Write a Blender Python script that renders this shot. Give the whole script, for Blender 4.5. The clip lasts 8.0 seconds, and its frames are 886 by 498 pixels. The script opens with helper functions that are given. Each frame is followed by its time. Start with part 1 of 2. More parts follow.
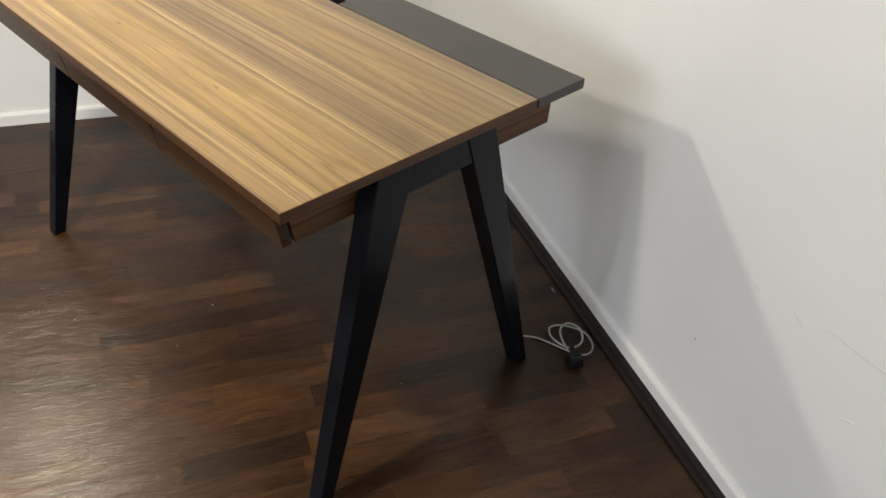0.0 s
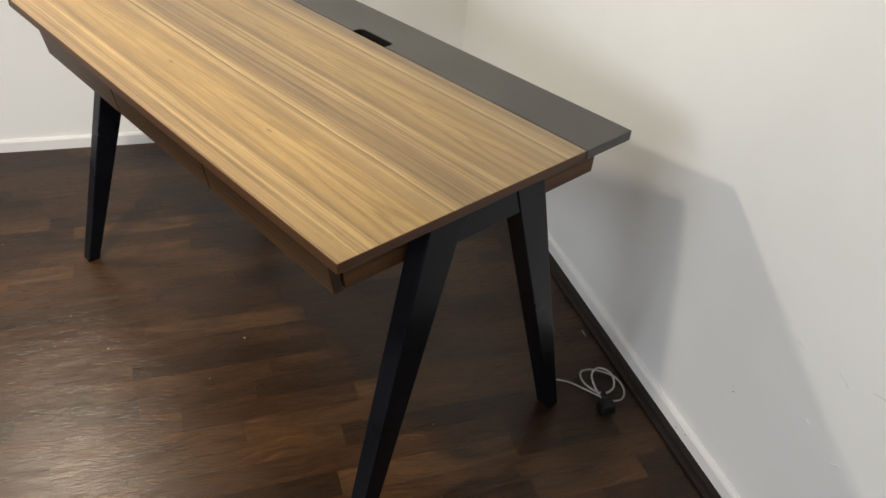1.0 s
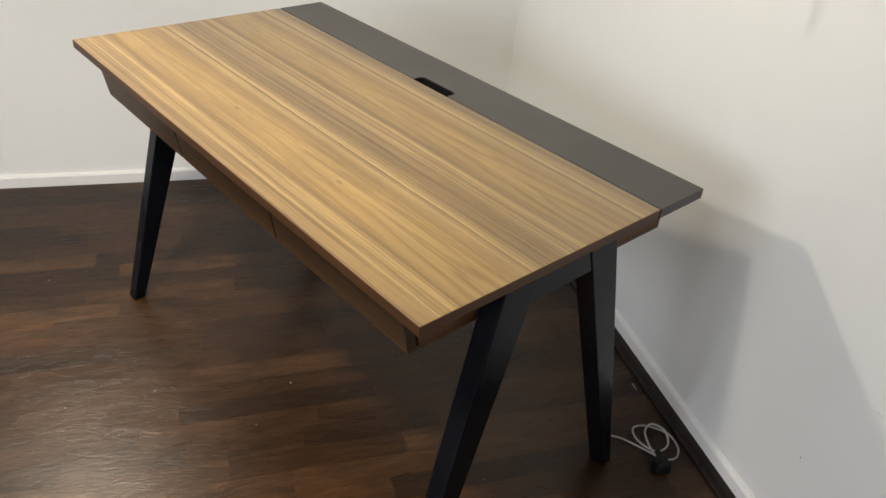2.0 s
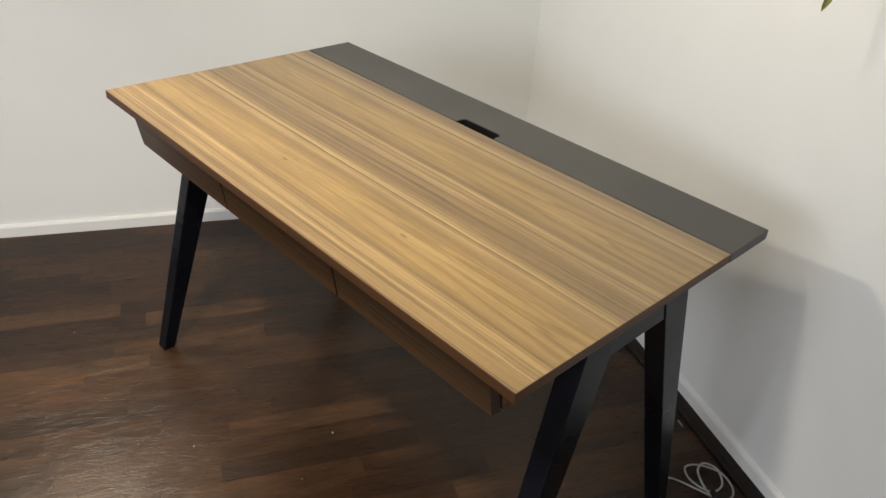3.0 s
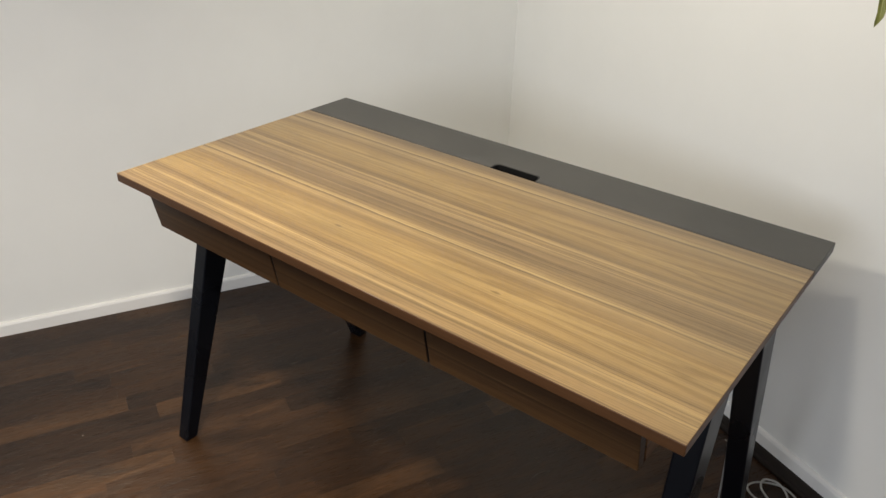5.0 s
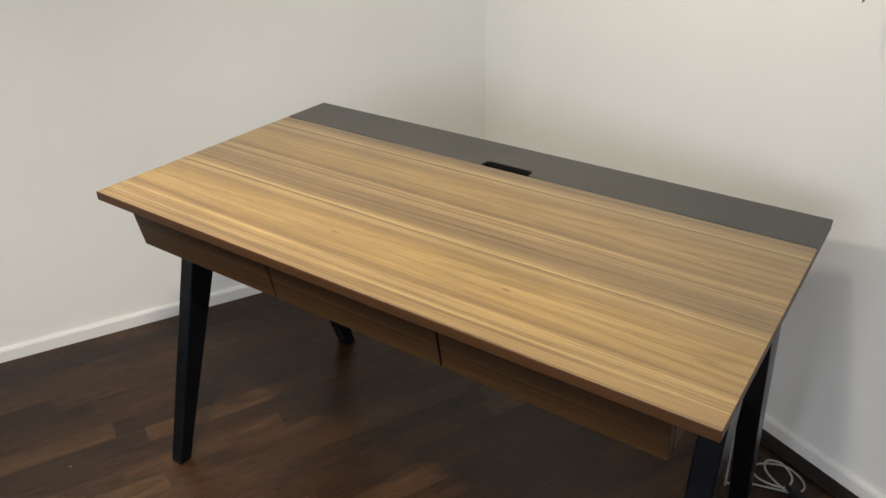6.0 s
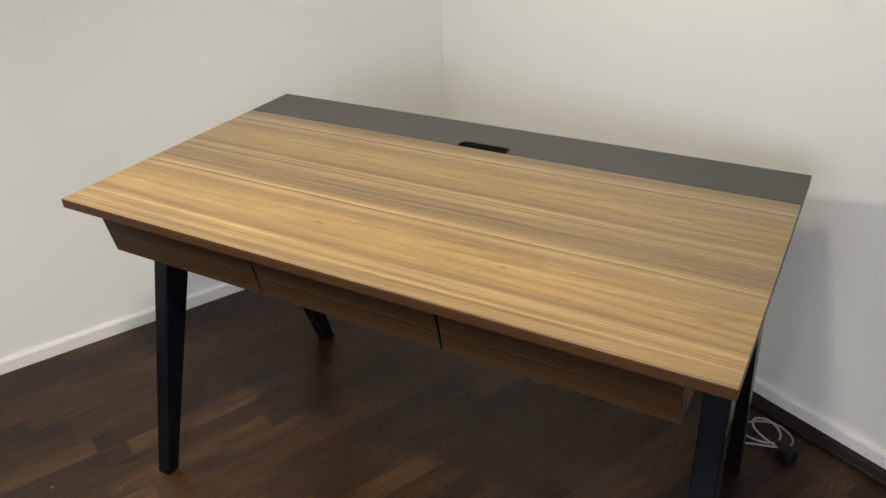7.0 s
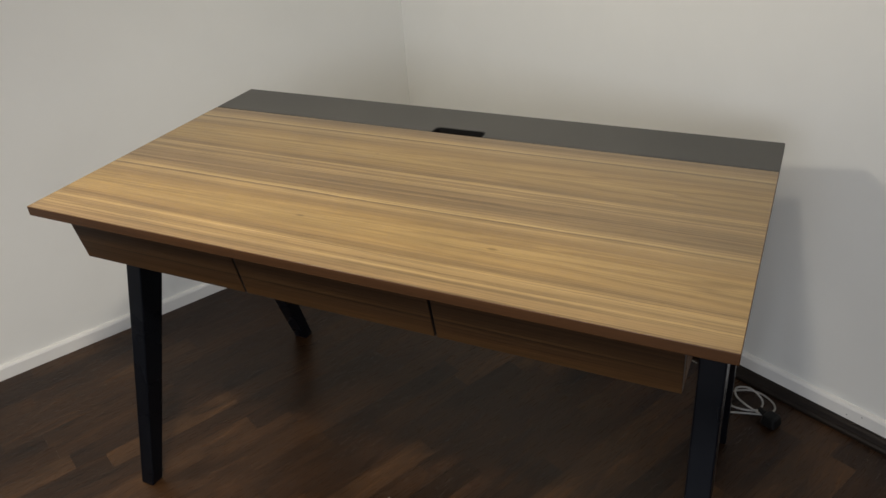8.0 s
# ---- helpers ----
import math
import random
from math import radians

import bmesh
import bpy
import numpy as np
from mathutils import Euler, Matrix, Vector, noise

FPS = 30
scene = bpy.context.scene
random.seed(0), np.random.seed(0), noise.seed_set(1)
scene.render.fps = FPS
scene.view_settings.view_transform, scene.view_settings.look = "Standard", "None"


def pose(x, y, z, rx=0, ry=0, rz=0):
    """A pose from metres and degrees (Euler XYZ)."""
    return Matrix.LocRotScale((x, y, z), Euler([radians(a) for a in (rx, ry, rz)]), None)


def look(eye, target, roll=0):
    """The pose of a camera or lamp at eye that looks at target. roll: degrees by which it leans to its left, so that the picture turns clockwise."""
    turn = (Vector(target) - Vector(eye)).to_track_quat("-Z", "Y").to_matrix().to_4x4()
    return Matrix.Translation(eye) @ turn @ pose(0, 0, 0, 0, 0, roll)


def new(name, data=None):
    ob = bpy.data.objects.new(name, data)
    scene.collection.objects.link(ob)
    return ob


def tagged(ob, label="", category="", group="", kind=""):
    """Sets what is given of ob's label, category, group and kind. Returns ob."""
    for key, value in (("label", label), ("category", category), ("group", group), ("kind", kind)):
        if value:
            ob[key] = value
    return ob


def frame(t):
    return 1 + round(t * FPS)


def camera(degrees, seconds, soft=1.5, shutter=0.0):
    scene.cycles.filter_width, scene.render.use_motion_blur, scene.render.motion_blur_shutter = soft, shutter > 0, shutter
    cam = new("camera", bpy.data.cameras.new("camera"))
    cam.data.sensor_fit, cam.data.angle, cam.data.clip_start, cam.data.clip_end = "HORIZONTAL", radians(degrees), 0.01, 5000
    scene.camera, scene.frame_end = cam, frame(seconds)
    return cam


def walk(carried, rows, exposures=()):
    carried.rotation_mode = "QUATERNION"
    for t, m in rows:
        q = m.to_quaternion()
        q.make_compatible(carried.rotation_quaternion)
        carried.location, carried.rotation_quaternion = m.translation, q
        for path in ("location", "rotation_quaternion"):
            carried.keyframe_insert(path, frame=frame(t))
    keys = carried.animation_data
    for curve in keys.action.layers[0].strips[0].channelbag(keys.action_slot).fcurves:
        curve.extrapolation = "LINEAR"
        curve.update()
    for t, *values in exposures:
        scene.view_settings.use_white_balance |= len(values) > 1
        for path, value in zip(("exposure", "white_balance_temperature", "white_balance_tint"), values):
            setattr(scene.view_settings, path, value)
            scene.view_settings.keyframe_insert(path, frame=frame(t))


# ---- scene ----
cam = camera(60.3, 8.0, soft=1.5)
PATH = [
    (0, (1.962, -0.447, 1.336), (0.881, 0.706, 0.111), 4.0),
    (0.5, (1.943, -0.459, 1.346), (0.844, 0.700, 0.142), 4.5),
    (1, (1.901, -0.480, 1.367), (0.775, 0.680, 0.190), 5.2),
    (1.5, (1.863, -0.500, 1.377), (0.701, 0.658, 0.232), 5.7),
    (2, (1.805, -0.521, 1.381), (0.615, 0.638, 0.267), 5.7),
    (3.5, (1.593, -0.629, 1.404), (0.426, 0.617, 0.362), 3.6),
    (4, (1.517, -0.678, 1.400), (0.385, 0.622, 0.386), 2.7),
    (4.5, (1.467, -0.708, 1.395), (0.365, 0.634, 0.403), 2.1),
    (6, (1.359, -0.751, 1.369), (0.364, 0.690, 0.402), -0.5),
    (6.5, (1.329, -0.761, 1.358), (0.381, 0.706, 0.384), -1.5),
    (7, (1.301, -0.771, 1.350), (0.414, 0.720, 0.355), -2.8),
    (7.5, (1.278, -0.783, 1.338), (0.443, 0.733, 0.335), -3.6),
    (8, (1.258, -0.788, 1.332), (0.468, 0.745, 0.320), -4.3),
]
EXPOSURES = [(0.0, 0.24), (2.0, 0.14), (4.0, 0.03), (6.5, -0.03), (7.5, -0.06), (8.0, -0.42)]
walk(cam, [(t, look(eye, target, roll)) for t, eye, target, roll in PATH], EXPOSURES)

# ---- light: unseen room lamps and added fill spots, all behind or above the camera ----
world = bpy.data.worlds.new("room_world")
world.use_nodes = True
scene.world = world
world.node_tree.nodes["Background"].inputs[0].default_value = (0.55, 0.62, 0.75, 1)
world.node_tree.nodes["Background"].inputs[1].default_value = 0.05


def spot(name, place, target, watts, radius, colour, cone, blend):
    data = bpy.data.lights.new(name, "SPOT")
    data.energy, data.shadow_soft_size, data.color = watts, radius, colour
    data.spot_size, data.spot_blend = radians(cone), blend
    ob = new(name, data)
    ob.matrix_world = look(place, target)
    return ob


spot("standing_lamp", (-0.10, -0.76, 1.65), (1.05, 0.45, 0.50), 38, 0.05, (1.0, 0.925, 0.78), 108, 0.8)
# Added wash with no known lamp; brightens the back wall and corner.
spot("corner_fill_spot", (0.95, -1.34, 2.45), (0.30, 1.36, 1.25), 68, 0.06, (1.0, 0.92, 0.75), 58, 1.0)
# Added unseen spot: gives the floor its highlight and brightens the left floor.
spot("floor_sheen_spot", (-0.72, -0.12, 1.94), (0.40, -0.38, 0.0), 160, 0.20, (1.0, 0.85, 0.66), 49, 1.0)


def bulb(name, place, watts, radius, colour):
    data = bpy.data.lights.new(name, "POINT")
    data.energy, data.shadow_soft_size, data.color = watts, radius, colour
    ob = new(name, data)
    ob.location = place
    return ob


bulb("pendant_bulb", (0.95, -0.65, 2.02), 20, 0.07, (1.0, 0.89, 0.74))
spot("pendant_beam", (0.95, -0.65, 2.00), (0.35, -0.40, 0.0), 120, 0.07, (1.0, 0.90, 0.76), 98, 0.9)


def panel(name, place, target, width, height, watts, colour, shape="RECTANGLE"):
    data = bpy.data.lights.new(name, "AREA")
    data.shape, data.size, data.size_y, data.energy, data.color = shape, width, height, watts, colour
    ob = new(name, data)
    ob.matrix_world = look(place, target)
    return ob


panel("window_daylight", (1.20, -3.90, 1.75), (0.90, 0.40, 0.6), 1.60, 1.2, 70, (0.84, 0.89, 1.0))
panel("side_window_daylight", (4.16, -2.65, 1.55), (0.6, 0.3, 0.7), 1.5, 1.2, 7, (0.84, 0.89, 1.0))

# ---- sizes ----
DESK_L, DESK_D, TOP = 1.241, 0.671, 0.74   # desk length, depth, height
SPLIT = 0.539                              # where the wooden top ends and the rear panel begins
ROOM = pose(-0.005, 1.490, 0.0, 0, 0, -25.1)    # the room's corner; x along the back wall, -y along the side wall
SIDE = pose(-0.001, 1.494, 0.0, 0, 0, -26.7) # the side wall, not quite square to the back wall
WALL_U, WALL_V, HEIGHT = 5.6, 4.46, 2.62


# ---- node helpers ----
class Nodes:
    """A new material and short calls to add nodes to it."""

    def __init__(self, name):
        self.mat = bpy.data.materials.new(name)
        self.mat.use_nodes = True
        self.tree = self.mat.node_tree
        self.bsdf = self.tree.nodes["Principled BSDF"]

    def node(self, kind, **inputs):
        n = self.tree.nodes.new(kind)
        for key, value in inputs.items():
            self.put(n.inputs[key.replace("_", " ")], value)
        return n

    def put(self, socket, value):
        if isinstance(value, bpy.types.NodeSocket):
            self.tree.links.new(value, socket)
        else:
            socket.default_value = value

    def math(self, op, a, b=0.0, c=0.0):
        n = self.tree.nodes.new("ShaderNodeMath")
        n.operation = op
        for socket, value in zip(n.inputs, (a, b, c)):
            self.put(socket, value)
        return n.outputs[0]

    def ramp(self, factor, stops, smooth=False):
        n = self.tree.nodes.new("ShaderNodeValToRGB")
        n.color_ramp.interpolation = "EASE" if smooth else "LINEAR"
        e = n.color_ramp.elements
        while len(e) < len(stops):
            e.new(0.5)
        for item, (p, c) in zip(e, stops):
            item.position = p
            item.color = (*c, 1) if len(c) == 3 else c
        self.put(n.inputs[0], factor)
        return n.outputs[0]

    def grey(self, factor, lo, hi, a=0.0, b=1.0):
        n = self.tree.nodes.new("ShaderNodeMapRange")
        n.interpolation_type = "SMOOTHSTEP"
        for socket, value in zip(n.inputs, (factor, a, b, lo, hi)):
            self.put(socket, value)
        return n.outputs[0]

    def mix(self, factor, a, b, how="MIX"):
        n = self.tree.nodes.new("ShaderNodeMix")
        n.data_type, n.blend_type = "RGBA", how
        self.put(n.inputs[0], factor)
        self.put(n.inputs[6], a)
        self.put(n.inputs[7], b)
        return n.outputs[2]

    def coords(self, which="Object"):
        return self.tree.nodes.new("ShaderNodeTexCoord").outputs[which]

    def split(self, vector):
        n = self.tree.nodes.new("ShaderNodeSeparateXYZ")
        self.put(n.inputs[0], vector)
        return n.outputs

    def join(self, x, y, z):
        n = self.tree.nodes.new("ShaderNodeCombineXYZ")
        for socket, value in zip(n.inputs, (x, y, z)):
            self.put(socket, value)
        return n.outputs[0]

    def noise(self, vector, scale=1.0, detail=2.0, rough=0.5, warp=0.0):
        n = self.tree.nodes.new("ShaderNodeTexNoise")
        self.put(n.inputs["Vector"], vector)
        n.inputs["Scale"].default_value = scale
        n.inputs["Detail"].default_value = detail
        n.inputs["Roughness"].default_value = rough
        n.inputs["Distortion"].default_value = warp
        return n.outputs[0]

    def bump(self, height, strength, distance):
        n = self.tree.nodes.new("ShaderNodeBump")
        n.inputs["Strength"].default_value = strength
        n.inputs["Distance"].default_value = distance
        self.put(n.inputs["Height"], height)
        self.put(self.bsdf.inputs["Normal"], n.outputs[0])

    def done(self, colour=None, rough=None, **more):
        if colour is not None:
            self.put(self.bsdf.inputs["Base Color"], colour)
        if rough is not None:
            self.put(self.bsdf.inputs["Roughness"], rough)
        for key, value in more.items():
            self.put(self.bsdf.inputs[key.replace("_", " ")], value)
        return self.mat


def veneer(name, along="X", across="Y", shift=0.0, tint=(0.676, 0.695, 0.556), rough=0.34, stretch=1.0, striped=0.0, coat=0.6):
    """Walnut-look veneer with bands that repeat across the board, streaks, pores and small knots."""
    m = Nodes(name)
    xyz = dict(zip("XYZ", m.split(m.coords())))
    x, y = xyz[along], m.math("MULTIPLY", m.math("ADD", xyz[across], shift), stretch)
    slow = m.noise(m.join(m.math("MULTIPLY", x, 1.3), m.math("MULTIPLY", y, 5.0), 2.3), 1.0, 2.0)
    wave = m.noise(m.join(m.math("MULTIPLY", x, 5.0), m.math("MULTIPLY", y, 22.0), 7.1), 1.0, 2.0)
    bent = m.math("ADD", y, m.math("MULTIPLY", m.math("SUBTRACT", slow, 0.5), 0.009))
    bent = m.math("ADD", bent, m.math("MULTIPLY", m.math("SUBTRACT", wave, 0.5), 0.0035))
    jitter = m.noise(m.join(m.math("MULTIPLY", x, 17.0), m.math("MULTIPLY", y, 60.0), 3.7), 1.0, 3.0, 0.6)
    bent = m.math("ADD", bent, m.math("MULTIPLY", m.math("SUBTRACT", jitter, 0.5), 0.0036))
    phase = m.math("DIVIDE", m.math("FLOORED_MODULO", bent, 0.27), 0.27)
    bands = m.ramp(phase, [
        (0.000, (0.255, 0.165, 0.092)), (0.040, (0.310, 0.205, 0.116)), (0.070, (0.270, 0.175, 0.097)), (0.105, (0.340, 0.230, 0.130)),
        (0.128, (0.425, 0.300, 0.172)), (0.150, (0.385, 0.264, 0.146)), (0.166, (0.285, 0.184, 0.095)), (0.182, (0.375, 0.256, 0.142)),
        (0.205, (0.350, 0.236, 0.128)), (0.226, (0.490, 0.352, 0.204)), (0.246, (0.400, 0.272, 0.142)), (0.272, (0.262, 0.166, 0.080)),
        (0.305, (0.310, 0.200, 0.100)), (0.345, (0.395, 0.263, 0.126)),
        (0.450, (0.425, 0.290, 0.140)), (0.550, (0.440, 0.300, 0.144)), (0.620, (0.405, 0.268, 0.122)), (0.670, (0.325, 0.209, 0.105)),
        (0.712, (0.345, 0.226, 0.116)), (0.745, (0.455, 0.320, 0.180)), (0.780, (0.395, 0.268, 0.142)), (0.795, (0.150, 0.092, 0.045)),
        (0.809, (0.550, 0.400, 0.232)), (0.850, (0.395, 0.272, 0.150)), (0.890, (0.315, 0.208, 0.115)), (0.930, (0.258, 0.168, 0.094)),
        (0.962, (0.305, 0.200, 0.112)), (1.000, (0.255, 0.165, 0.092))])
    # paler and calmer towards the right end
    bands = m.mix(m.grey(x, 0.12, 0.34, 0.60, 1.15), bands, (0.400, 0.274, 0.140, 1))
    # the dark sapwood zone is striped, the wide heartwood between is smooth and softly figured
    zone = m.grey(m.math("ABSOLUTE", m.math("SUBTRACT", phase, 0.57)), 0.30, 1.0, 0.20, 0.34)
    zone = m.math("MAXIMUM", zone, striped)
    streak = m.noise(m.join(m.math("MULTIPLY", x, 1.1), m.math("MULTIPLY", bent, 150.0), 0.7), 1.0, 5.0, 0.65)
    broad = m.noise(m.join(m.math("MULTIPLY", x, 1.6), m.math("MULTIPLY", bent, 34.0), 5.9), 1.0, 3.0, 0.5)
    fine = m.noise(m.join(m.math("MULTIPLY", x, 2.0), m.math("MULTIPLY", bent, 360.0), 4.4), 1.0, 3.0, 0.6)
    pore = m.noise(m.join(m.math("MULTIPLY", x, 40.0), m.math("MULTIPLY", y, 900.0), 3.1), 1.0, 2.0, 0.5)
    cloud = m.noise(m.join(m.math("MULTIPLY", x, 7.0), m.math("MULTIPLY", y, 15.0), 9.0), 1.0, 4.0, 0.6)
    figure = m.noise(m.join(m.math("MULTIPLY", x, 4.5), m.math("MULTIPLY", bent, 42.0), 1.6), 1.0, 2.0, 0.5, 0.8)
    # long flame figure in the heartwood, its tip towards the left end
    row = m.math("SUBTRACT", m.math("FLOORED_MODULO", y, 0.27), 0.133)
    run = m.math("MULTIPLY", m.math("SUBTRACT", x, 0.72), 0.085)
    sway = m.math("MULTIPLY", m.math("SUBTRACT", figure, 0.5), 0.034)
    flame = m.math("ADD", m.math("SUBTRACT", m.math("ABSOLUTE", row), m.math("MULTIPLY", run, 0.7)), sway)
    rings = m.math("SINE", m.math("MULTIPLY", flame, 230.0))
    rings = m.math("MULTIPLY", rings, m.math("MULTIPLY", m.grey(m.math("ABSOLUTE", row), 1.0, 0.0, 0.030, 0.066), m.grey(x, 0.45, 1.0, 0.45, 1.0)))
    colour = m.mix(zone, bands, m.mix(1.0, bands, m.ramp(streak, [(0.28, (0.76, 0.73, 0.71)), (0.38, (0.88, 0.865, 0.85)), (0.46, (0.98, 0.975, 0.97)), (0.60, (1.03, 1.03, 1.035)), (0.72, (1.10, 1.11, 1.13))]), "MULTIPLY"))
    colour = m.mix(1.0, colour, m.ramp(broad, [(0.30, (0.95, 0.94, 0.93)), (0.43, (0.985, 0.98, 0.975)), (0.52, (1.005, 1.005, 1.005)), (0.64, (1.035, 1.04, 1.05))]), "MULTIPLY")
    colour = m.mix(1.0, colour, m.ramp(figure, [(0.30, (0.94, 0.93, 0.92)), (0.41, (0.98, 0.977, 0.97)), (0.50, (1.0, 1.0, 1.0)), (0.66, (1.04, 1.04, 1.04))]), "MULTIPLY")
    colour = m.mix(1.0, colour, m.ramp(m.math("MULTIPLY_ADD", rings, 0.5, 0.5), [(0.0, (1.03, 1.03, 1.03)), (0.55, (1.0, 1.0, 1.0)), (1.0, (0.82, 0.775, 0.72))]), "MULTIPLY")
    colour = m.mix(m.math("MULTIPLY_ADD", zone, 0.72, 0.28), colour, m.mix(1.0, colour, m.ramp(fine, [(0.36, (0.68, 0.65, 0.61)), (0.44, (0.87, 0.855, 0.84)), (0.50, (1.02, 1.02, 1.02)), (0.62, (1.14, 1.15, 1.16))]), "MULTIPLY"))
    colour = m.mix(1.0, colour, m.ramp(pore, [(0.28, (0.84, 0.81, 0.78)), (0.42, (1.0, 1.0, 1.0))]), "MULTIPLY")
    colour = m.mix(1.0, colour, m.ramp(cloud, [(0.3, (0.93, 0.925, 0.915)), (0.7, (1.055, 1.05, 1.02))]), "MULTIPLY")
    # small knots, twice along the board in each band
    near = 1.0
    for kx in (0.516, 0.868):
        dx = m.math("MULTIPLY", m.math("SUBTRACT", x, kx), 0.42)
        dist = m.math("SQRT", m.math("ADD", m.math("MULTIPLY", dx, dx), m.math("MULTIPLY", row, row)))
        near = m.math("MINIMUM", near, m.math("ADD", dist, m.math("MULTIPLY", m.math("SUBTRACT", figure, 0.5), 0.016)))
    colour = m.mix(m.grey(near, 0.50, 0.0, 0.0004, 0.0040), colour, (0.14, 0.075, 0.03, 1))
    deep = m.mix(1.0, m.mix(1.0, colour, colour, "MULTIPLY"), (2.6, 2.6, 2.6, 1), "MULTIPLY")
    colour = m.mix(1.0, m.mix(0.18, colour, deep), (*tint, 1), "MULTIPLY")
    m.bump(m.math("ADD", streak, fine), 0.12, 0.0006)
    return m.done(colour, m.grey(streak, rough + 0.06, rough - 0.04, 0.3, 0.7), Specular_IOR_Level=0.4 if coat > 0.4 else 0.3, Coat_Weight=coat, Coat_Roughness=0.25)


def black_paint(name, colour, rough, gloss=0.22, scale=1.0):
    m = Nodes(name)
    grain = m.noise(m.coords(), 260 * scale, 3.0)
    patch = m.noise(m.coords(), 7.0, 3.0)
    c = m.mix(m.grey(patch, 0.0, 1.0, 0.3, 0.7), (*[v * 0.86 for v in colour], 1), (*[v * 1.14 for v in colour], 1))
    m.bump(grain, 0.10, 0.0004)
    return m.done(c, m.grey(patch, rough - 0.04, rough + 0.05, 0.3, 0.7), Specular_IOR_Level=gloss)


def wall_paint(name, colour):
    m = Nodes(name)
    at = m.coords()
    roller = m.noise(at, 420, 4.0, 0.6)
    lump = m.noise(at, 9.0, 4.0, 0.55)
    scuff = m.noise(at, 2.3, 5.0, 0.6)
    c = m.mix(m.grey(scuff, 0.0, 1.0, 0.35, 0.70), (*[v * 0.965 for v in colour], 1), (*colour, 1))
    m.bump(m.math("ADD", m.math("MULTIPLY", lump, 1.4), m.math("MULTIPLY", roller, 0.5)), 0.16, 0.0016)
    return m.done(c, m.grey(lump, 0.50, 0.62, 0.3, 0.7))


def floor_wood(name):
    m = Nodes(name)
    info = m.tree.nodes.new("ShaderNodeObjectInfo")
    pick = info.outputs["Random"]
    xyz = m.split(m.coords())
    x, y = xyz[0], xyz[1]
    far = m.math("MULTIPLY", pick, 61.0)
    slow = m.noise(m.join(m.math("MULTIPLY", x, 15.0), m.math("MULTIPLY", y, 5.0), far), 1.0, 3.0)
    bent = m.math("ADD", x, m.math("MULTIPLY", m.math("SUBTRACT", slow, 0.5), 0.085))
    streak = m.noise(m.join(m.math("MULTIPLY", bent, 85.0), m.math("MULTIPLY", y, 3.4), far), 1.0, 5.0, 0.62)
    pore = m.noise(m.join(m.math("MULTIPLY", x, 420.0), m.math("MULTIPLY", y, 22.0), far), 1.0, 3.0, 0.6)
    emboss = m.noise(m.join(m.math("MULTIPLY", bent, 300.0), m.math("MULTIPLY", y, 12.0), far), 1.0, 3.0, 0.6)
    blotch = m.noise(m.join(m.math("MULTIPLY", x, 20.0), m.math("MULTIPLY", y, 7.0), far), 1.0, 4.0, 0.6)
    base = m.ramp(pick, [(0.0, (0.0155, 0.0074, 0.0032)), (0.15, (0.0203, 0.0094, 0.0040)), (0.50, (0.0269, 0.0125, 0.0052)),
                         (0.80, (0.0341, 0.0161, 0.0067)), (1.0, (0.0490, 0.0244, 0.0105))])
    colour = m.mix(1.0, base, m.ramp(streak, [(0.26, (0.52, 0.50, 0.49)), (0.42, (0.86, 0.85, 0.84)), (0.54, (1.05, 1.04, 1.02)), (0.70, (1.50, 1.44, 1.32))]), "MULTIPLY")
    colour = m.mix(1.0, colour, m.ramp(blotch, [(0.25, (0.46, 0.46, 0.48)), (0.42, (0.90, 0.90, 0.90)), (0.60, (1.08, 1.07, 1.04)), (0.78, (1.38, 1.32, 1.20))]), "MULTIPLY")
    colour = m.mix(1.0, colour, m.ramp(pore, [(0.30, (0.72, 0.70, 0.68)), (0.44, (1.0, 1.0, 1.0)), (0.66, (1.10, 1.10, 1.10))]), "MULTIPLY")
    m.bump(m.math("ADD", m.math("MULTIPLY", emboss, 1.6), m.math("MULTIPLY", pore, 0.5)), 0.42, 0.0010)
    return m.done(colour, m.grey(pore, 0.35, 0.26, 0.3, 0.7), Specular_IOR_Level=0.27)


def plain(name, colour, rough, bump_scale=0.0, **more):
    m = Nodes(name)
    patch = m.noise(m.coords(), 30, 3.0)
    c = m.mix(m.grey(patch, 0.0, 1.0, 0.3, 0.7), (*[v * 0.9 for v in colour], 1), (*[v * 1.08 for v in colour], 1))
    if bump_scale:
        m.bump(m.noise(m.coords(), bump_scale, 3.0), 0.12, 0.0006)
    return m.done(c, rough, **more)


WOOD_TOP = veneer("veneer_top")
# Fronts: darker walnut; tint and upper dark band also stand in for overhang shade.
WOOD_FRONT_SHADED = veneer("veneer_front_shaded", "X", "Z", -0.693, (0.104, 0.078, 0.053), 0.50, 1.8, 1.0, 0.15)
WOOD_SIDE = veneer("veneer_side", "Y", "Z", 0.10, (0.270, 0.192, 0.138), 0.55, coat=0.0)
# Same edge banding twice: front tinted for shade, ends tinted for light.
EDGE_BAND_SHADED = veneer("veneer_edge_shaded", "X", "Z", -0.541, (0.128, 0.088, 0.062), 0.50, coat=0.1)
END_BAND_LIT = veneer("veneer_end_lit", "Y", "Z", -0.541, (0.225, 0.150, 0.102), 0.50, coat=0.1)
CHARCOAL = black_paint("charcoal_laminate", (0.072, 0.070, 0.065), 0.42)
BLACK = black_paint("black_leg_paint", (0.0034, 0.0042, 0.0064), 0.30, 0.20)
DARK = plain("black_recess_shade", (0.006, 0.006, 0.006), 0.7)
WALL = wall_paint("wall_paint", (0.785, 0.785, 0.752))
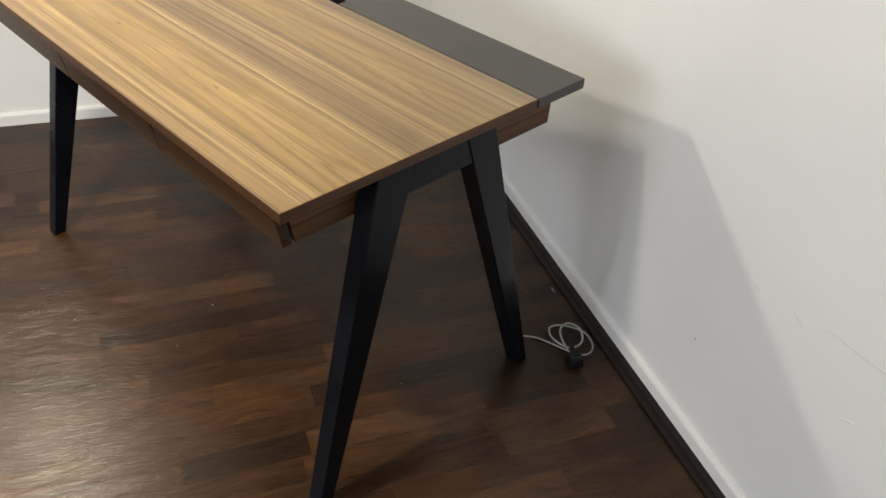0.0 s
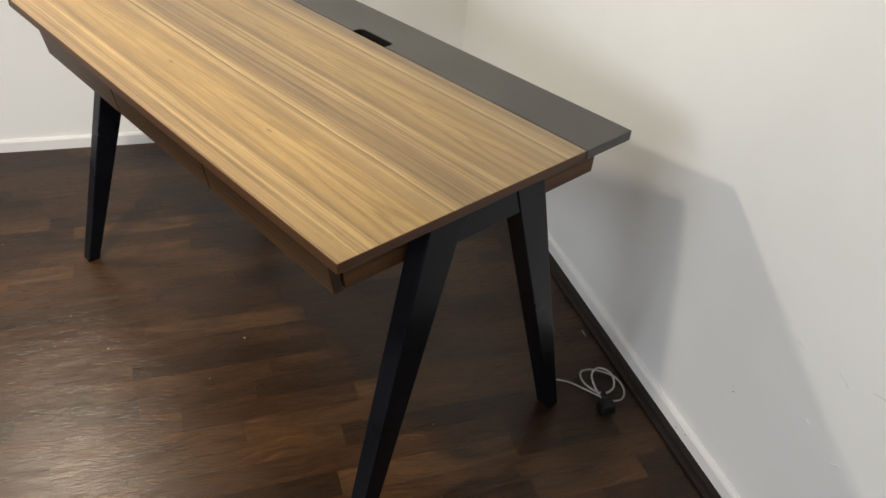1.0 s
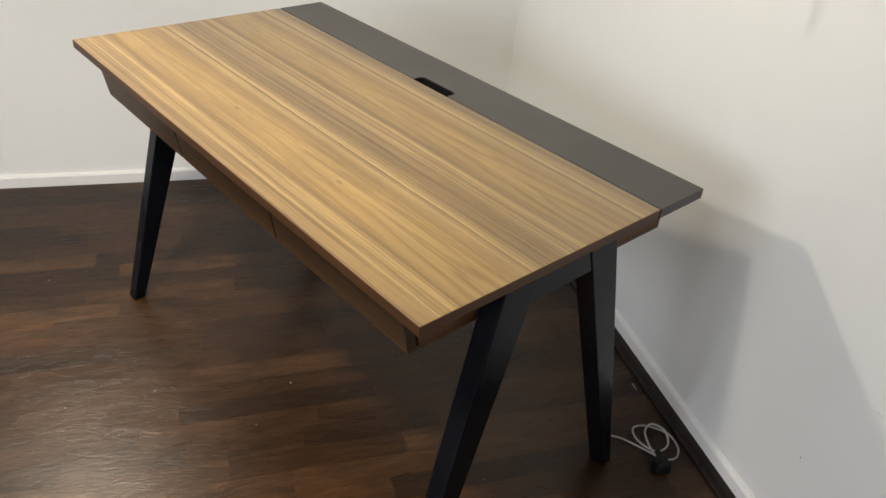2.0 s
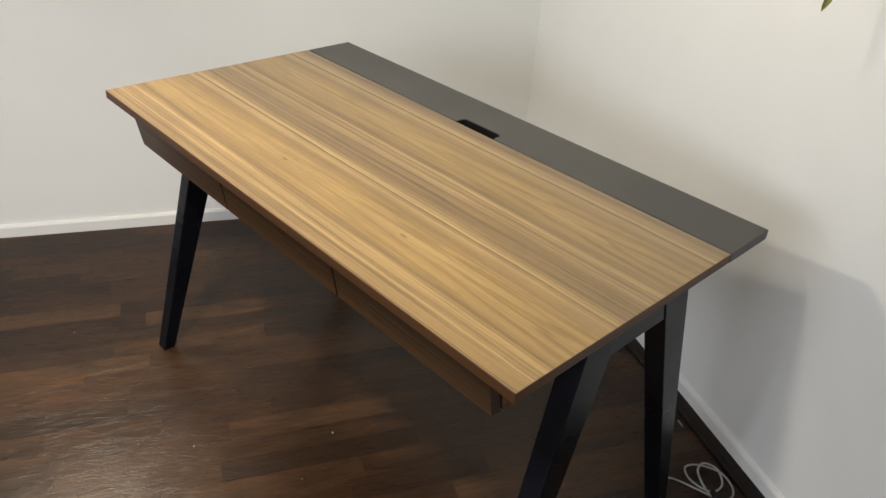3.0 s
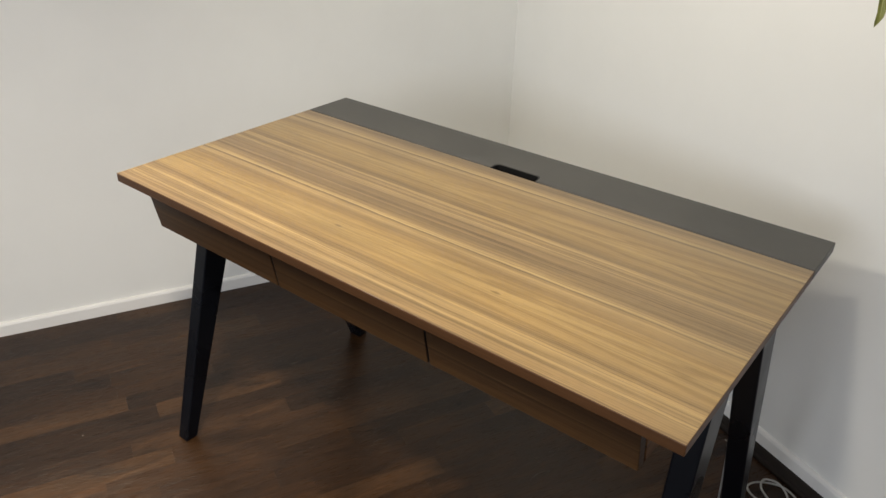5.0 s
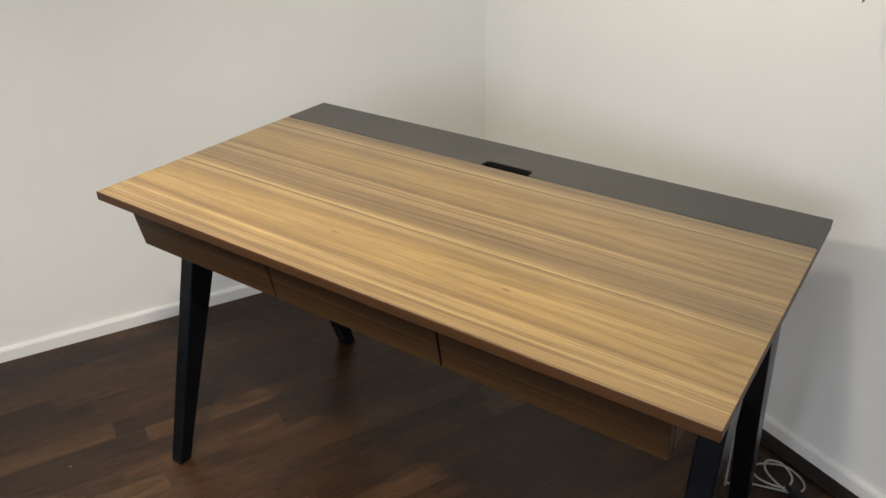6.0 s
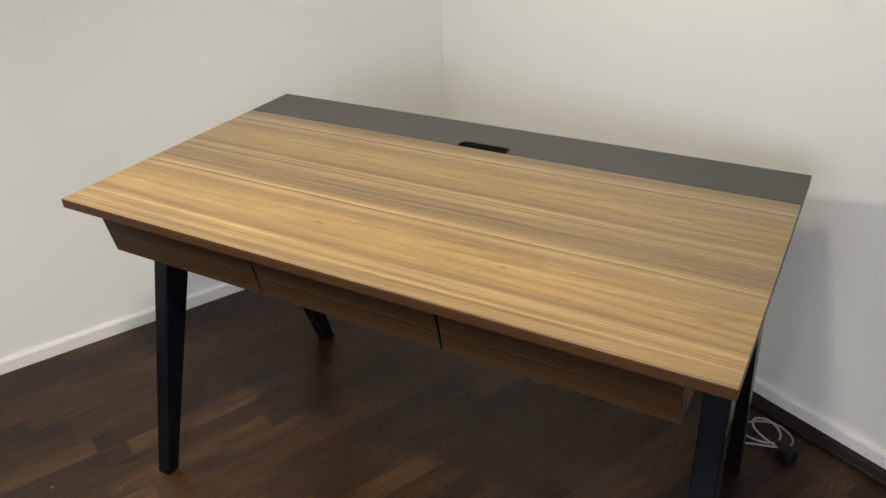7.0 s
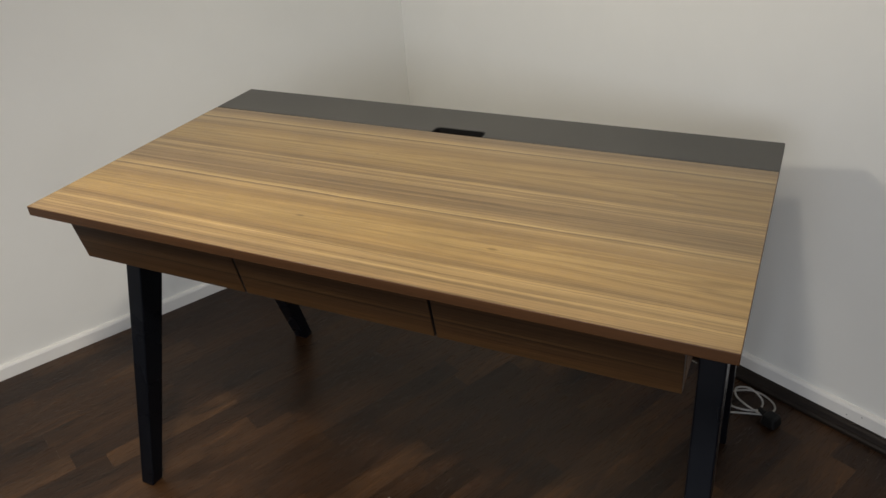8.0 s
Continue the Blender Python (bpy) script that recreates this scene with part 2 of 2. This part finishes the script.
DIM_WALL = wall_paint("taupe_wall_paint", (0.44, 0.40, 0.34))
CEILING = wall_paint("ceiling_paint", (0.80, 0.79, 0.76))
SKIRTING = wall_paint("white_skirting_paint", (0.77, 0.76, 0.73))
STRIP = floor_wood("floor_strip_wood")
SEAM = plain("floor_seam", (0.022, 0.013, 0.009), 0.6)
BEAD = plain("brown_moulding", (0.012, 0.0080, 0.0060), 0.50, 120, Specular_IOR_Level=0.25)
CABLE = plain("grey_cable", (0.33, 0.32, 0.30), 0.45)
PLUG = plain("black_plastic", (0.006, 0.006, 0.006), 0.5, Specular_IOR_Level=0.2)
CRACK = plain("crack_dirt", (0.20, 0.19, 0.18), 0.8)
HAIRLINE = plain("hairline_plaster", (0.50, 0.49, 0.47), 0.8)
STEM = plain("green_stem", (0.10, 0.16, 0.04), 0.5)
LEAF = plain("green_leaf", (0.27, 0.28, 0.07), 0.42, 60)
RIB = plain("leaf_midrib", (0.46, 0.46, 0.19), 0.5)
CRUMB = plain("pale_crumb", (0.24, 0.22, 0.19), 0.7)


# ---- mesh helpers ----
def mesh_of(name, bm, material, smooth=False):
    bmesh.ops.recalc_face_normals(bm, faces=bm.faces[:])
    data = bpy.data.meshes.new(name)
    bm.to_mesh(data)
    bm.free()
    data.materials.append(material)
    if smooth:
        for p in data.polygons:
            p.use_smooth = True
    return data


def part(name, bm, material, parent, label="", smooth=False):
    ob = new(name, mesh_of(name, bm, material, smooth))
    ob.parent = parent
    return tagged(ob, label) if label else ob


def root(name, matrix, label, category, group="", kind=""):
    ob = new(name)
    ob.matrix_world = matrix
    ob.empty_display_size = 0.1
    return tagged(ob, label, category, group, kind)


def bevel(bm, width, segments=2, angle=25):
    edges = [e for e in bm.edges if len(e.link_faces) == 2 and e.calc_face_angle(0) > radians(angle)]
    bmesh.ops.bevel(bm, geom=edges, offset=width, segments=segments, profile=0.5, affect="EDGES")
    return bm


def hexa(low, high, width=0.0, segments=2):
    """A solid between two quads of corner places, low and high."""
    bm = bmesh.new()
    a = [bm.verts.new(p) for p in low]
    b = [bm.verts.new(p) for p in high]
    bm.faces.new(a[::-1])
    bm.faces.new(b)
    for i in range(4):
        bm.faces.new((a[i], a[(i + 1) % 4], b[(i + 1) % 4], b[i]))
    bmesh.ops.recalc_face_normals(bm, faces=bm.faces[:])
    return bevel(bm, width, segments) if width else bm


def box(x0, x1, y0, y1, z0, z1, width=0.0, segments=2):
    q = ((x0, y0), (x1, y0), (x1, y1), (x0, y1))
    return hexa([(*p, z0) for p in q], [(*p, z1) for p in q], width, segments)


def prism(outline, along, width=0.0, segments=2):
    """An outline of places, carried along a vector."""
    bm = bmesh.new()
    a = [bm.verts.new(p) for p in outline]
    b = [bm.verts.new(Vector(p) + Vector(along)) for p in outline]
    bm.faces.new(a[::-1])
    bm.faces.new(b)
    n = len(a)
    for i in range(n):
        bm.faces.new((a[i], a[(i + 1) % n], b[(i + 1) % n], b[i]))
    bmesh.ops.recalc_face_normals(bm, faces=bm.faces[:])
    return bevel(bm, width, segments) if width else bm


def tube(points, radius, sides=8):
    """A round tube along places, closed at both ends."""
    bm = bmesh.new()
    pts = [Vector(p) for p in points]
    rings = []
    side = Vector((0, 0, 1))
    for i, p in enumerate(pts):
        d = (pts[min(i + 1, len(pts) - 1)] - pts[max(i - 1, 0)]).normalized()
        side = (side - d * side.dot(d))
        side = side.normalized() if side.length > 1e-4 else d.orthogonal().normalized()
        other = d.cross(side)
        r = radius(i / (len(pts) - 1)) if callable(radius) else radius
        rings.append([bm.verts.new(p + (side * math.cos(a) + other * math.sin(a)) * r) for a in (2 * math.pi * k / sides for k in range(sides))])
    for r0, r1 in zip(rings, rings[1:]):
        for k in range(sides):
            bm.faces.new((r0[k], r0[(k + 1) % sides], r1[(k + 1) % sides], r1[k]))
    bm.faces.new(rings[0])
    bm.faces.new(rings[-1])
    return bm


def curve_points(knots, steps=12):
    """A smooth line through the knots (Catmull-Rom)."""
    k = [Vector(p) for p in knots]
    k = [k[0] * 2 - k[1], *k, k[-1] * 2 - k[-2]]
    out = []
    for p0, p1, p2, p3 in zip(k, k[1:], k[2:], k[3:]):
        for s in range(steps):
            t = s / steps
            out.append(0.5 * (2 * p1 + (p2 - p0) * t + (2 * p0 - 5 * p1 + 4 * p2 - p3) * t * t + (3 * p1 - p0 - 3 * p2 + p3) * t ** 3))
    return [*out, k[-2]]


def setting(name, bm, material, label, matrix=ROOM, category=""):
    ob = new(name, mesh_of(name, bm, material))
    ob.matrix_world = matrix
    return tagged(ob, label, category or name.split("_")[0], "", "structure")


# ---- the room (x along the back wall, -y along the side wall) ----
U, V = WALL_U, WALL_V
floor = setting("floor", box(-0.3, U + 0.12, -V - 0.12, 0.12, -0.12, -0.006), SEAM, "dark walnut laminate strip floor with a satin sheen")
wall_side = setting("wall_side", box(-0.12, 0, -V - 0.1, 0.02, -0.006, HEIGHT), WALL, "plain off-white painted wall beside the desk", SIDE)
wall_back = setting("wall_back", box(-0.12, U + 0.12, 0, 0.12, -0.006, HEIGHT), WALL, "plain off-white painted wall behind the desk")


def with_window(u0, u1, y0, y1, z_low, z_high, along):
    """A closing wall, box-shaped, with a window opening between two places along its length (x or y)."""
    bm = bmesh.new()
    a, b = along
    if u1 - u0 > y1 - y0:
        pieces = ((u0, a, y0, y1, -0.006, HEIGHT), (b, u1, y0, y1, -0.006, HEIGHT), (a, b, y0, y1, -0.006, z_low), (a, b, y0, y1, z_high, HEIGHT))
    else:
        pieces = ((u0, u1, y0, a, -0.006, HEIGHT), (u0, u1, b, y1, -0.006, HEIGHT), (u0, u1, a, b, -0.006, z_low), (u0, u1, a, b, z_high, HEIGHT))
    for piece in pieces:
        solid = box(*piece)
        data = bpy.data.meshes.new("wall_piece")
        solid.to_mesh(data)
        solid.free()
        bm.from_mesh(data)
        bpy.data.meshes.remove(data)
    return bm


wall_far = setting("wall_far", with_window(U, U + 0.12, -V, 0.0, 0.90, 2.25, (-2.85, -1.15)), DIM_WALL, "plain taupe painted closing wall with a window opening")
wall_front = setting("wall_front", with_window(-0.3, U + 0.12, -V - 0.12, -V, 1.05, 2.45, (2.5, 4.3)), DIM_WALL, "plain taupe painted closing wall with a window opening")
ceiling = setting("ceiling", box(-0.3, U + 0.12, -V - 0.12, 0.12, HEIGHT, HEIGHT + 0.1), CEILING, "plain white painted ceiling")


def skirting(u0, u1, depth, height):
    """A board along x on the back wall, its top edge rounded."""
    prof = [(0, 0), (-depth, 0), (-depth, height - 0.008), (-depth * 0.75, height - 0.002), (-depth * 0.4, height), (0, height)]
    return prism([(u0, y, z) for y, z in prof], (u1 - u0, 0, 0))


setting("baseboard", skirting(0.012, U, 0.011, 0.066), SKIRTING, "white painted low skirting board", category="baseboard")
side_board = skirting(0.0, V, 0.012, 0.043)
side_board.transform(Matrix.Rotation(radians(90), 4, "Z") @ Matrix.Translation((-V, 0, 0)))
setting("baseboard", side_board, SKIRTING, "white painted low skirting board", SIDE, "baseboard")

bead_prof = [(-0.011, 0), (-0.034, 0), (-0.034, 0.007), (-0.030, 0.012), (-0.026, 0.0125), (-0.0245, 0.015), (-0.022, 0.021), (-0.017, 0.0265), (-0.011, 0.028)]
setting("trim", prism([(0.012, y, z) for y, z in bead_prof], (U - 0.012, 0, 0)), BEAD, "dark brown floor moulding along the skirting", category="trim")


# ---- the desk ----
desk = root("desk", pose(0, 0, 0), "walnut-look writing desk with three drawers and black splayed legs", "desk")

top = part("tabletop", box(0, DESK_L, 0, SPLIT - 0.0017, TOP - 0.019, TOP, 0.0016, 3), WOOD_TOP, desk, "glossy walnut veneer top with darker edge banding, tinted shaded and lit")
top.data.materials.append(EDGE_BAND_SHADED)
top.data.materials.append(END_BAND_LIT)
# Short ends take the lit tint, all other edges the shaded one.
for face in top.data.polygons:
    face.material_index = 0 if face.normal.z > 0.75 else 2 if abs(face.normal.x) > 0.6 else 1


def rounded(cx, cy, r, a0, a1, steps=6):
    return [(cx + r * math.cos(a0 + (a1 - a0) * i / steps), cy + r * math.sin(a0 + (a1 - a0) * i / steps)) for i in range(steps + 1)]


# rear panel with the cable notch in its front edge
nx0, nx1, ny = 0.568, 0.682, 0.567
notch = [*rounded(nx0 + 0.012, ny - 0.012, 0.012, math.pi, math.pi / 2), *rounded(nx1 - 0.012, ny - 0.012, 0.012, math.pi / 2, 0)]
y0 = SPLIT + 0.0017
outline = [(0, y0), (nx0, y0), *notch, (nx1, y0), (DESK_L, y0), (DESK_L, DESK_D), (0, DESK_D)]
part("rear_panel", prism([(x, y, TOP - 0.020) for x, y in outline], (0, 0, 0.020), 0.0016, 2), CHARCOAL, desk, "matt charcoal laminate strip with a cable notch")
liner_out = [(nx0 - 0.0003, y0), *[(x, y) for x, y in notch], (nx1 + 0.0003, y0)]
liner_in = [(nx1 - 0.0022, y0), *[(x + (0.0022 if x < 0.625 else -0.0022), y - 0.0022) for x, y in notch[::-1]], (nx0 + 0.0022, y0)]
part("notch_liner", prism([(x, y, TOP - 0.045) for x, y in liner_out + liner_in], (0, 0, 0.0444)), PLUG, desk, "black plastic cable notch liner")
# the tray seen through the notch
tray = part("cable_tray", box(nx0 - 0.03, nx1 + 0.03, 0.53, 0.60, TOP - 0.095, TOP - 0.090), DARK, desk, "black cable tray below the notch")
part("tray_wall", box(nx0 - 0.03, nx1 + 0.03, 0.596, 0.60, TOP - 0.0898, TOP - 0.021), DARK, tray)

# carcass: sides, bottom and back, drawer fronts leaning in towards the floor
BX0, BX1, BZ0, BZ1 = 0.066, 1.175, TOP - 0.118, TOP - 0.0195
FY_TOP, FY_LOW, BACK_Y = 0.024, 0.042, 0.668


def lean(y_off, z):
    s = (z - BZ0) / (BZ1 - BZ0)
    return FY_LOW + (FY_TOP - FY_LOW) * s + y_off


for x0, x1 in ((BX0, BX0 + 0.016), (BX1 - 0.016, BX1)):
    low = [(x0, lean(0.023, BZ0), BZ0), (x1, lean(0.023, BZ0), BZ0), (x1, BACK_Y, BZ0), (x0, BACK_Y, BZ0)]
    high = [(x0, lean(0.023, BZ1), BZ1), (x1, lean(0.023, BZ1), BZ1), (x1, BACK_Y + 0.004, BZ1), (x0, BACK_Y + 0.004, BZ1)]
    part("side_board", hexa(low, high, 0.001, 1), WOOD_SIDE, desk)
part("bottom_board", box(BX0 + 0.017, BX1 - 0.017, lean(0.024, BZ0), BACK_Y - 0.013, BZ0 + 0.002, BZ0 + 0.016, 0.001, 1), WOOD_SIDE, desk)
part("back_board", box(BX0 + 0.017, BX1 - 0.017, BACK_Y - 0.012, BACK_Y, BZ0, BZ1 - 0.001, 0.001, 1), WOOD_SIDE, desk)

gaps = (BX0, 0.4425, 0.8065, BX1)
for a, b in zip(gaps, gaps[1:]):
    x0, x1 = a + (0.0021 if a > BX0 else 0), b - (0.0021 if b < BX1 else 0)
    low = [(x0, lean(0, BZ0), BZ0), (x1, lean(0, BZ0), BZ0), (x1, lean(0.018, BZ0), BZ0), (x0, lean(0.018, BZ0), BZ0)]
    z = BZ1 - 0.002
    high = [(x0, lean(0, z), z), (x1, lean(0, z), z), (x1, lean(0.018, z), z), (x0, lean(0.018, z), z)]
    drawer = part("drawer", hexa(low, high, 0.0012, 2), WOOD_FRONT_SHADED, desk, "handleless walnut veneer drawer front")
    # Inner ends painted near-black to stand in for the shade in the gaps.
    drawer.data.materials.append(DARK)
    for face in drawer.data.polygons:
        face.material_index = 1 if abs(face.normal.x) > 0.95 and BX0 + 0.01 < face.center.x < BX1 - 0.01 else 0
    part("drawer_box", box(x0 + 0.022, x1 - 0.022, lean(0.0185, BZ0) + 0.002, 0.45, BZ0 + 0.018, BZ1 - 0.02), DARK, drawer)


def leg_pair(side):
    """The front and the rear leg of one end and the rail between them; side turns left-end places into right-end ones."""
    def at(x, y, z):
        return (x, y, z) if side < 0 else (DESK_L - x, y, z)

    def quad(x0, x1, y0, y1, z):
        return [at(x0, y0, z), at(x1, y0, z), at(x1, y1, z), at(x0, y1, z)]
    ztop = TOP - 0.0195
    part("leg", hexa(quad(0.001, 0.0366, 0.0217, 0.0538, 0.0), quad(0.0235, 0.0655, 0.197, 0.277, ztop), 0.0030, 3), BLACK, desk)
    part("leg", hexa(quad(0.0155, 0.0556, 0.630, 0.662, 0.0), quad(0.0220, 0.0650, 0.3825, 0.455, ztop), 0.0030, 3), BLACK, desk)
    zr = TOP - 0.090
    low = [at(0.0238, 0.256, zr), at(0.062, 0.256, zr), at(0.062, 0.425, zr), at(0.0238, 0.425, zr)]
    high = [at(0.0245, 0.2775, ztop), at(0.062, 0.2775, ztop), at(0.062, 0.400, ztop), at(0.0245, 0.400, ztop)]
    part("rail", hexa(low, high, 0.0012, 2), BLACK, desk)


leg_pair(-1)
leg_pair(1)

# ---- cable and plug beside the rear leg ----
cable = root("power_cable", pose(1.312, 0.728, 0), "loosely looped pale grey power cable with black plug on the floor", "cable")
R = 0.0025
knots = [(-0.142, -0.228, 0.625), (-0.142, -0.205, 0.55), (-0.142, -0.138, 0.30), (-0.144, -0.088, 0.12), (-0.147, -0.052, 0.03), (-0.149, -0.020, R), (-0.114, 0.006, R), (-0.062, 0.023, R), (-0.010, 0.038, R), (0.007, 0.066, R), (-0.010, 0.097, R), (-0.050, 0.110, 0.006),
         (-0.096, 0.086, 0.009), (-0.113, 0.055, 0.009), (-0.090, 0.031, 0.010), (-0.052, 0.025, 0.013), (-0.026, 0.038, 0.014), (-0.025, 0.072, 0.016), (-0.055, 0.099, 0.020),
         (-0.086, 0.089, 0.022), (-0.084, 0.058, 0.022), (-0.058, 0.033, 0.021), (-0.026, 0.016, 0.019)]
part("cord", tube(curve_points(knots, 10), R, 8), CABLE, cable, "pale grey round cord", True)
plug = part("plug", hexa([(-0.018, -0.018, 0.0), (0.018, -0.018, 0.0), (0.018, 0.018, 0.0), (-0.018, 0.018, 0.0)],
                         [(-0.015, -0.014, 0.028), (0.014, -0.014, 0.028), (0.014, 0.014, 0.028), (-0.015, 0.014, 0.028)], 0.007, 4), PLUG, cable, "black moulded plug")
plug.location = (0.002, 0.008, 0.0)
plug.scale = (1.1, 1.1, 1.1)
plug.rotation_euler = (0, 0, radians(-28))
part("strain_relief", tube([(-0.010, 0.002, 0.016), (-0.022, 0.004, 0.017), (-0.034, 0.006, 0.019)], lambda t: 0.0085 - 0.0035 * t, 10), PLUG, plug)

# ---- trailing houseplant by the back wall ----

def leaf_mesh(length, width, droop, curl):
    """A lance-shaped leaf along -z, folded along its midrib, with a thin curled tip."""
    bm = bmesh.new()
    rows = []
    steps = 20
    for i in range(steps + 1):
        t = i / steps
        w = width * math.sin(math.pi * (0.08 + 0.72 * t)) ** 0.6 if t < 0.93 else width * 0.80 * ((1 - t) / 0.07) ** 1.3 + 0.0006
        z = -length * t
        y = droop * math.sin(t * 2.2)
        x = -curl * max(0.0, t - 0.88) / 0.12
        fold = w * 0.45
        wav = 0.0012 * math.sin(t * 15)
        rows.append([bm.verts.new((x + dx * w, y - abs(dx) * fold + wav * dx, z)) for dx in (-0.5, -0.27, 0.0, 0.27, 0.5)])
    for a, b in zip(rows, rows[1:]):
        for k in range(4):
            bm.faces.new((a[k], a[k + 1], b[k + 1], b[k]))
    bmesh.ops.solidify(bm, geom=bm.faces[:], thickness=0.0006)
    return bm


vine = root("trailing_plant", pose(1.226, 0.729, 1.265), "green trailing houseplant shoot fixed to the wall", "plant")
stem_pts = curve_points([(-0.035, -0.016, 0.006), (-0.012, 0.012, 0.07), (0.012, 0.08, 0.16), (0.022, 0.166, 0.20)], 8)
part("stem", tube(stem_pts, 0.0022, 6), STEM, vine, "thin green stem", True)
leaf = part("leaf", leaf_mesh(0.160, 0.0138, 0.010, 0.006), LEAF, vine, "narrow olive-green leaf with a hooked tip", True)
leaf.location = (-0.035, -0.016, 0.006)
leaf.rotation_euler = (radians(-8), radians(-2), radians(24))
rib = [(0.0, 0.010 * math.sin(t * 2.2), -0.160 * t) for t in (k / 14 * 0.9 for k in range(15))]
part("midrib", tube(rib, lambda t: 0.0011 - 0.0006 * t, 6), RIB, leaf, "pale yellow-green midrib", True)

# ---- small wear on the wall and crumbs on the floor ----
for u, z, w, tilt in ((1.987, 0.339, 0.025, 39), (2.085, 0.409, 0.025, 34), (1.905, 0.360, 0.008, -20)):
    chip = hexa([(-w / 2, -0.0005, -0.0012), (w / 2, -0.0005, -0.0016), (w / 2, 0.0008, -0.0010), (-w / 2, 0.0008, -0.0012)],
                [(-w * 0.42, -0.0012, 0.0012), (w * 0.38, -0.0012, 0.0007), (w * 0.45, 0.0008, 0.0015), (-w / 2, 0.0008, 0.0012)])
    ob = part("paint_chip", chip, SKIRTING, wall_back)
    ob.matrix_local = pose(u, -0.0006, z, 0, -tilt, 0)
for pts in ([(1.818, 0.476), (1.826, 0.477), (1.835, 0.474)], [(1.916, 0.492), (1.930, 0.489), (1.942, 0.483)], [(1.982, 0.512), (1.992, 0.517), (2.010, 0.521), (2.027, 0.522), (2.060, 0.526), (2.101, 0.532)]):
    part("hairline_crack", tube(curve_points([(u, -0.0001, z) for u, z in pts], 6), 0.0004, 5), HAIRLINE, wall_back)
for u, z in ((1.731, 0.257), (1.666, 0.051), (1.633, 0.0395), (0.995, 0.049)):
    ob = part("speck", box(-0.0013, 0.0016, -0.0007, 0.0007, -0.0011, 0.0013, 0.0004, 1), CRACK, wall_back)
    ob.matrix_local = pose(u, -0.0004 if z > 0.1 else -0.0112, z, 0, 25, 0)

grit = bmesh.new()
grng = random.Random(11)
for x, y, size in ((0.398, -0.080, 0.0022), (0.568, 0.198, 0.0030), (-0.186, -0.133, 0.0022), (1.099, 0.915, 0.0030), (1.104, 0.912, 0.0032), (1.109, 0.910, 0.0030), (1.115, 0.907, 0.0026), (1.084, 0.381, 0.0018), (0.311, -0.176, 0.0016), (0.640, 0.060, 0.0014), (-0.452, 0.588, 0.004)):
    made = bmesh.ops.create_icosphere(grit, subdivisions=1, radius=size)
    for vert in made["verts"]:
        vert.co *= 0.7 + 0.5 * grng.random()
        vert.co.z = max(vert.co.z * 0.6, -size * 0.3) + size * 0.3
        vert.co += Vector((x, y, 0.0002))
crumbs = new("crumbs", mesh_of("crumbs", grit, CRUMB))
tagged(crumbs, "tiny pale crumbs and plaster bits scattered on the floor", "crumbs", "", "stuff")

# ---- floor strips ----
def strip_mesh(length, width):
    name = "strip"
    return mesh_of(name, box(-width / 2, width / 2, -length / 2, length / 2, -0.006, 0.0), STRIP)


ROW, EDGE = 0.0622, 0.0370
LENGTHS = (0.26, 0.33, 0.40, 0.47)
BUTTS = {12: 1.397, 14: 1.322, 15: 1.165, 16: 1.288, 17: 1.195, 18: 0.878, 21: 0.955, 22: 0.747, 23: 0.780, 24: 0.780}   # where the pieces of these rows meet
shapes = {}
rng = random.Random(5)
rest = bmesh.new()
n_rows = int((U - EDGE) / ROW)
for i in range(-3, n_rows):
    u = EDGE + (i + 0.5) * ROW
    # walk back from a known joint to the wall, so that the first piece is what is left over
    v, pieces = BUTTS.get(i, 1.0 + 0.01 * rng.randrange(40)), []
    while v > 0.34:
        pieces.insert(0, rng.choice([k for k in LENGTHS if k < v - 0.05]))
        v = round(v - pieces[0], 3)
    pieces.insert(0, v)
    v = 0.0
    while v < V:
        l = pieces.pop(0) if pieces else rng.choice(LENGTHS)
        mid = v + l / 2
        if -0.13 < u < 2.20 and mid < 2.15:
            if l not in shapes:
                shapes[l] = strip_mesh(l - 0.00008, ROW - 0.00008)
            ob = new("strip", shapes[l])
            ob.parent = floor
            ob.location = (u, -mid, 0)
        else:
            end = min(v + l, V)
            q = ((u - ROW / 2 + 0.0002, -end + 0.0003), (u + ROW / 2 - 0.0002, -end + 0.0003), (u + ROW / 2 - 0.0002, -v - 0.0002), (u - ROW / 2 + 0.0002, -v - 0.0002))
            a = [rest.verts.new((*p, -0.006)) for p in q]
            b = [rest.verts.new((*p, 0.0)) for p in q]
            rest.faces.new(b)
            for k in range(4):
                rest.faces.new((a[k], a[(k + 1) % 4], b[(k + 1) % 4], b[k]))
        v += l
outer = part("strips", rest, STRIP, floor)
tagged(outer, kind="stuff")
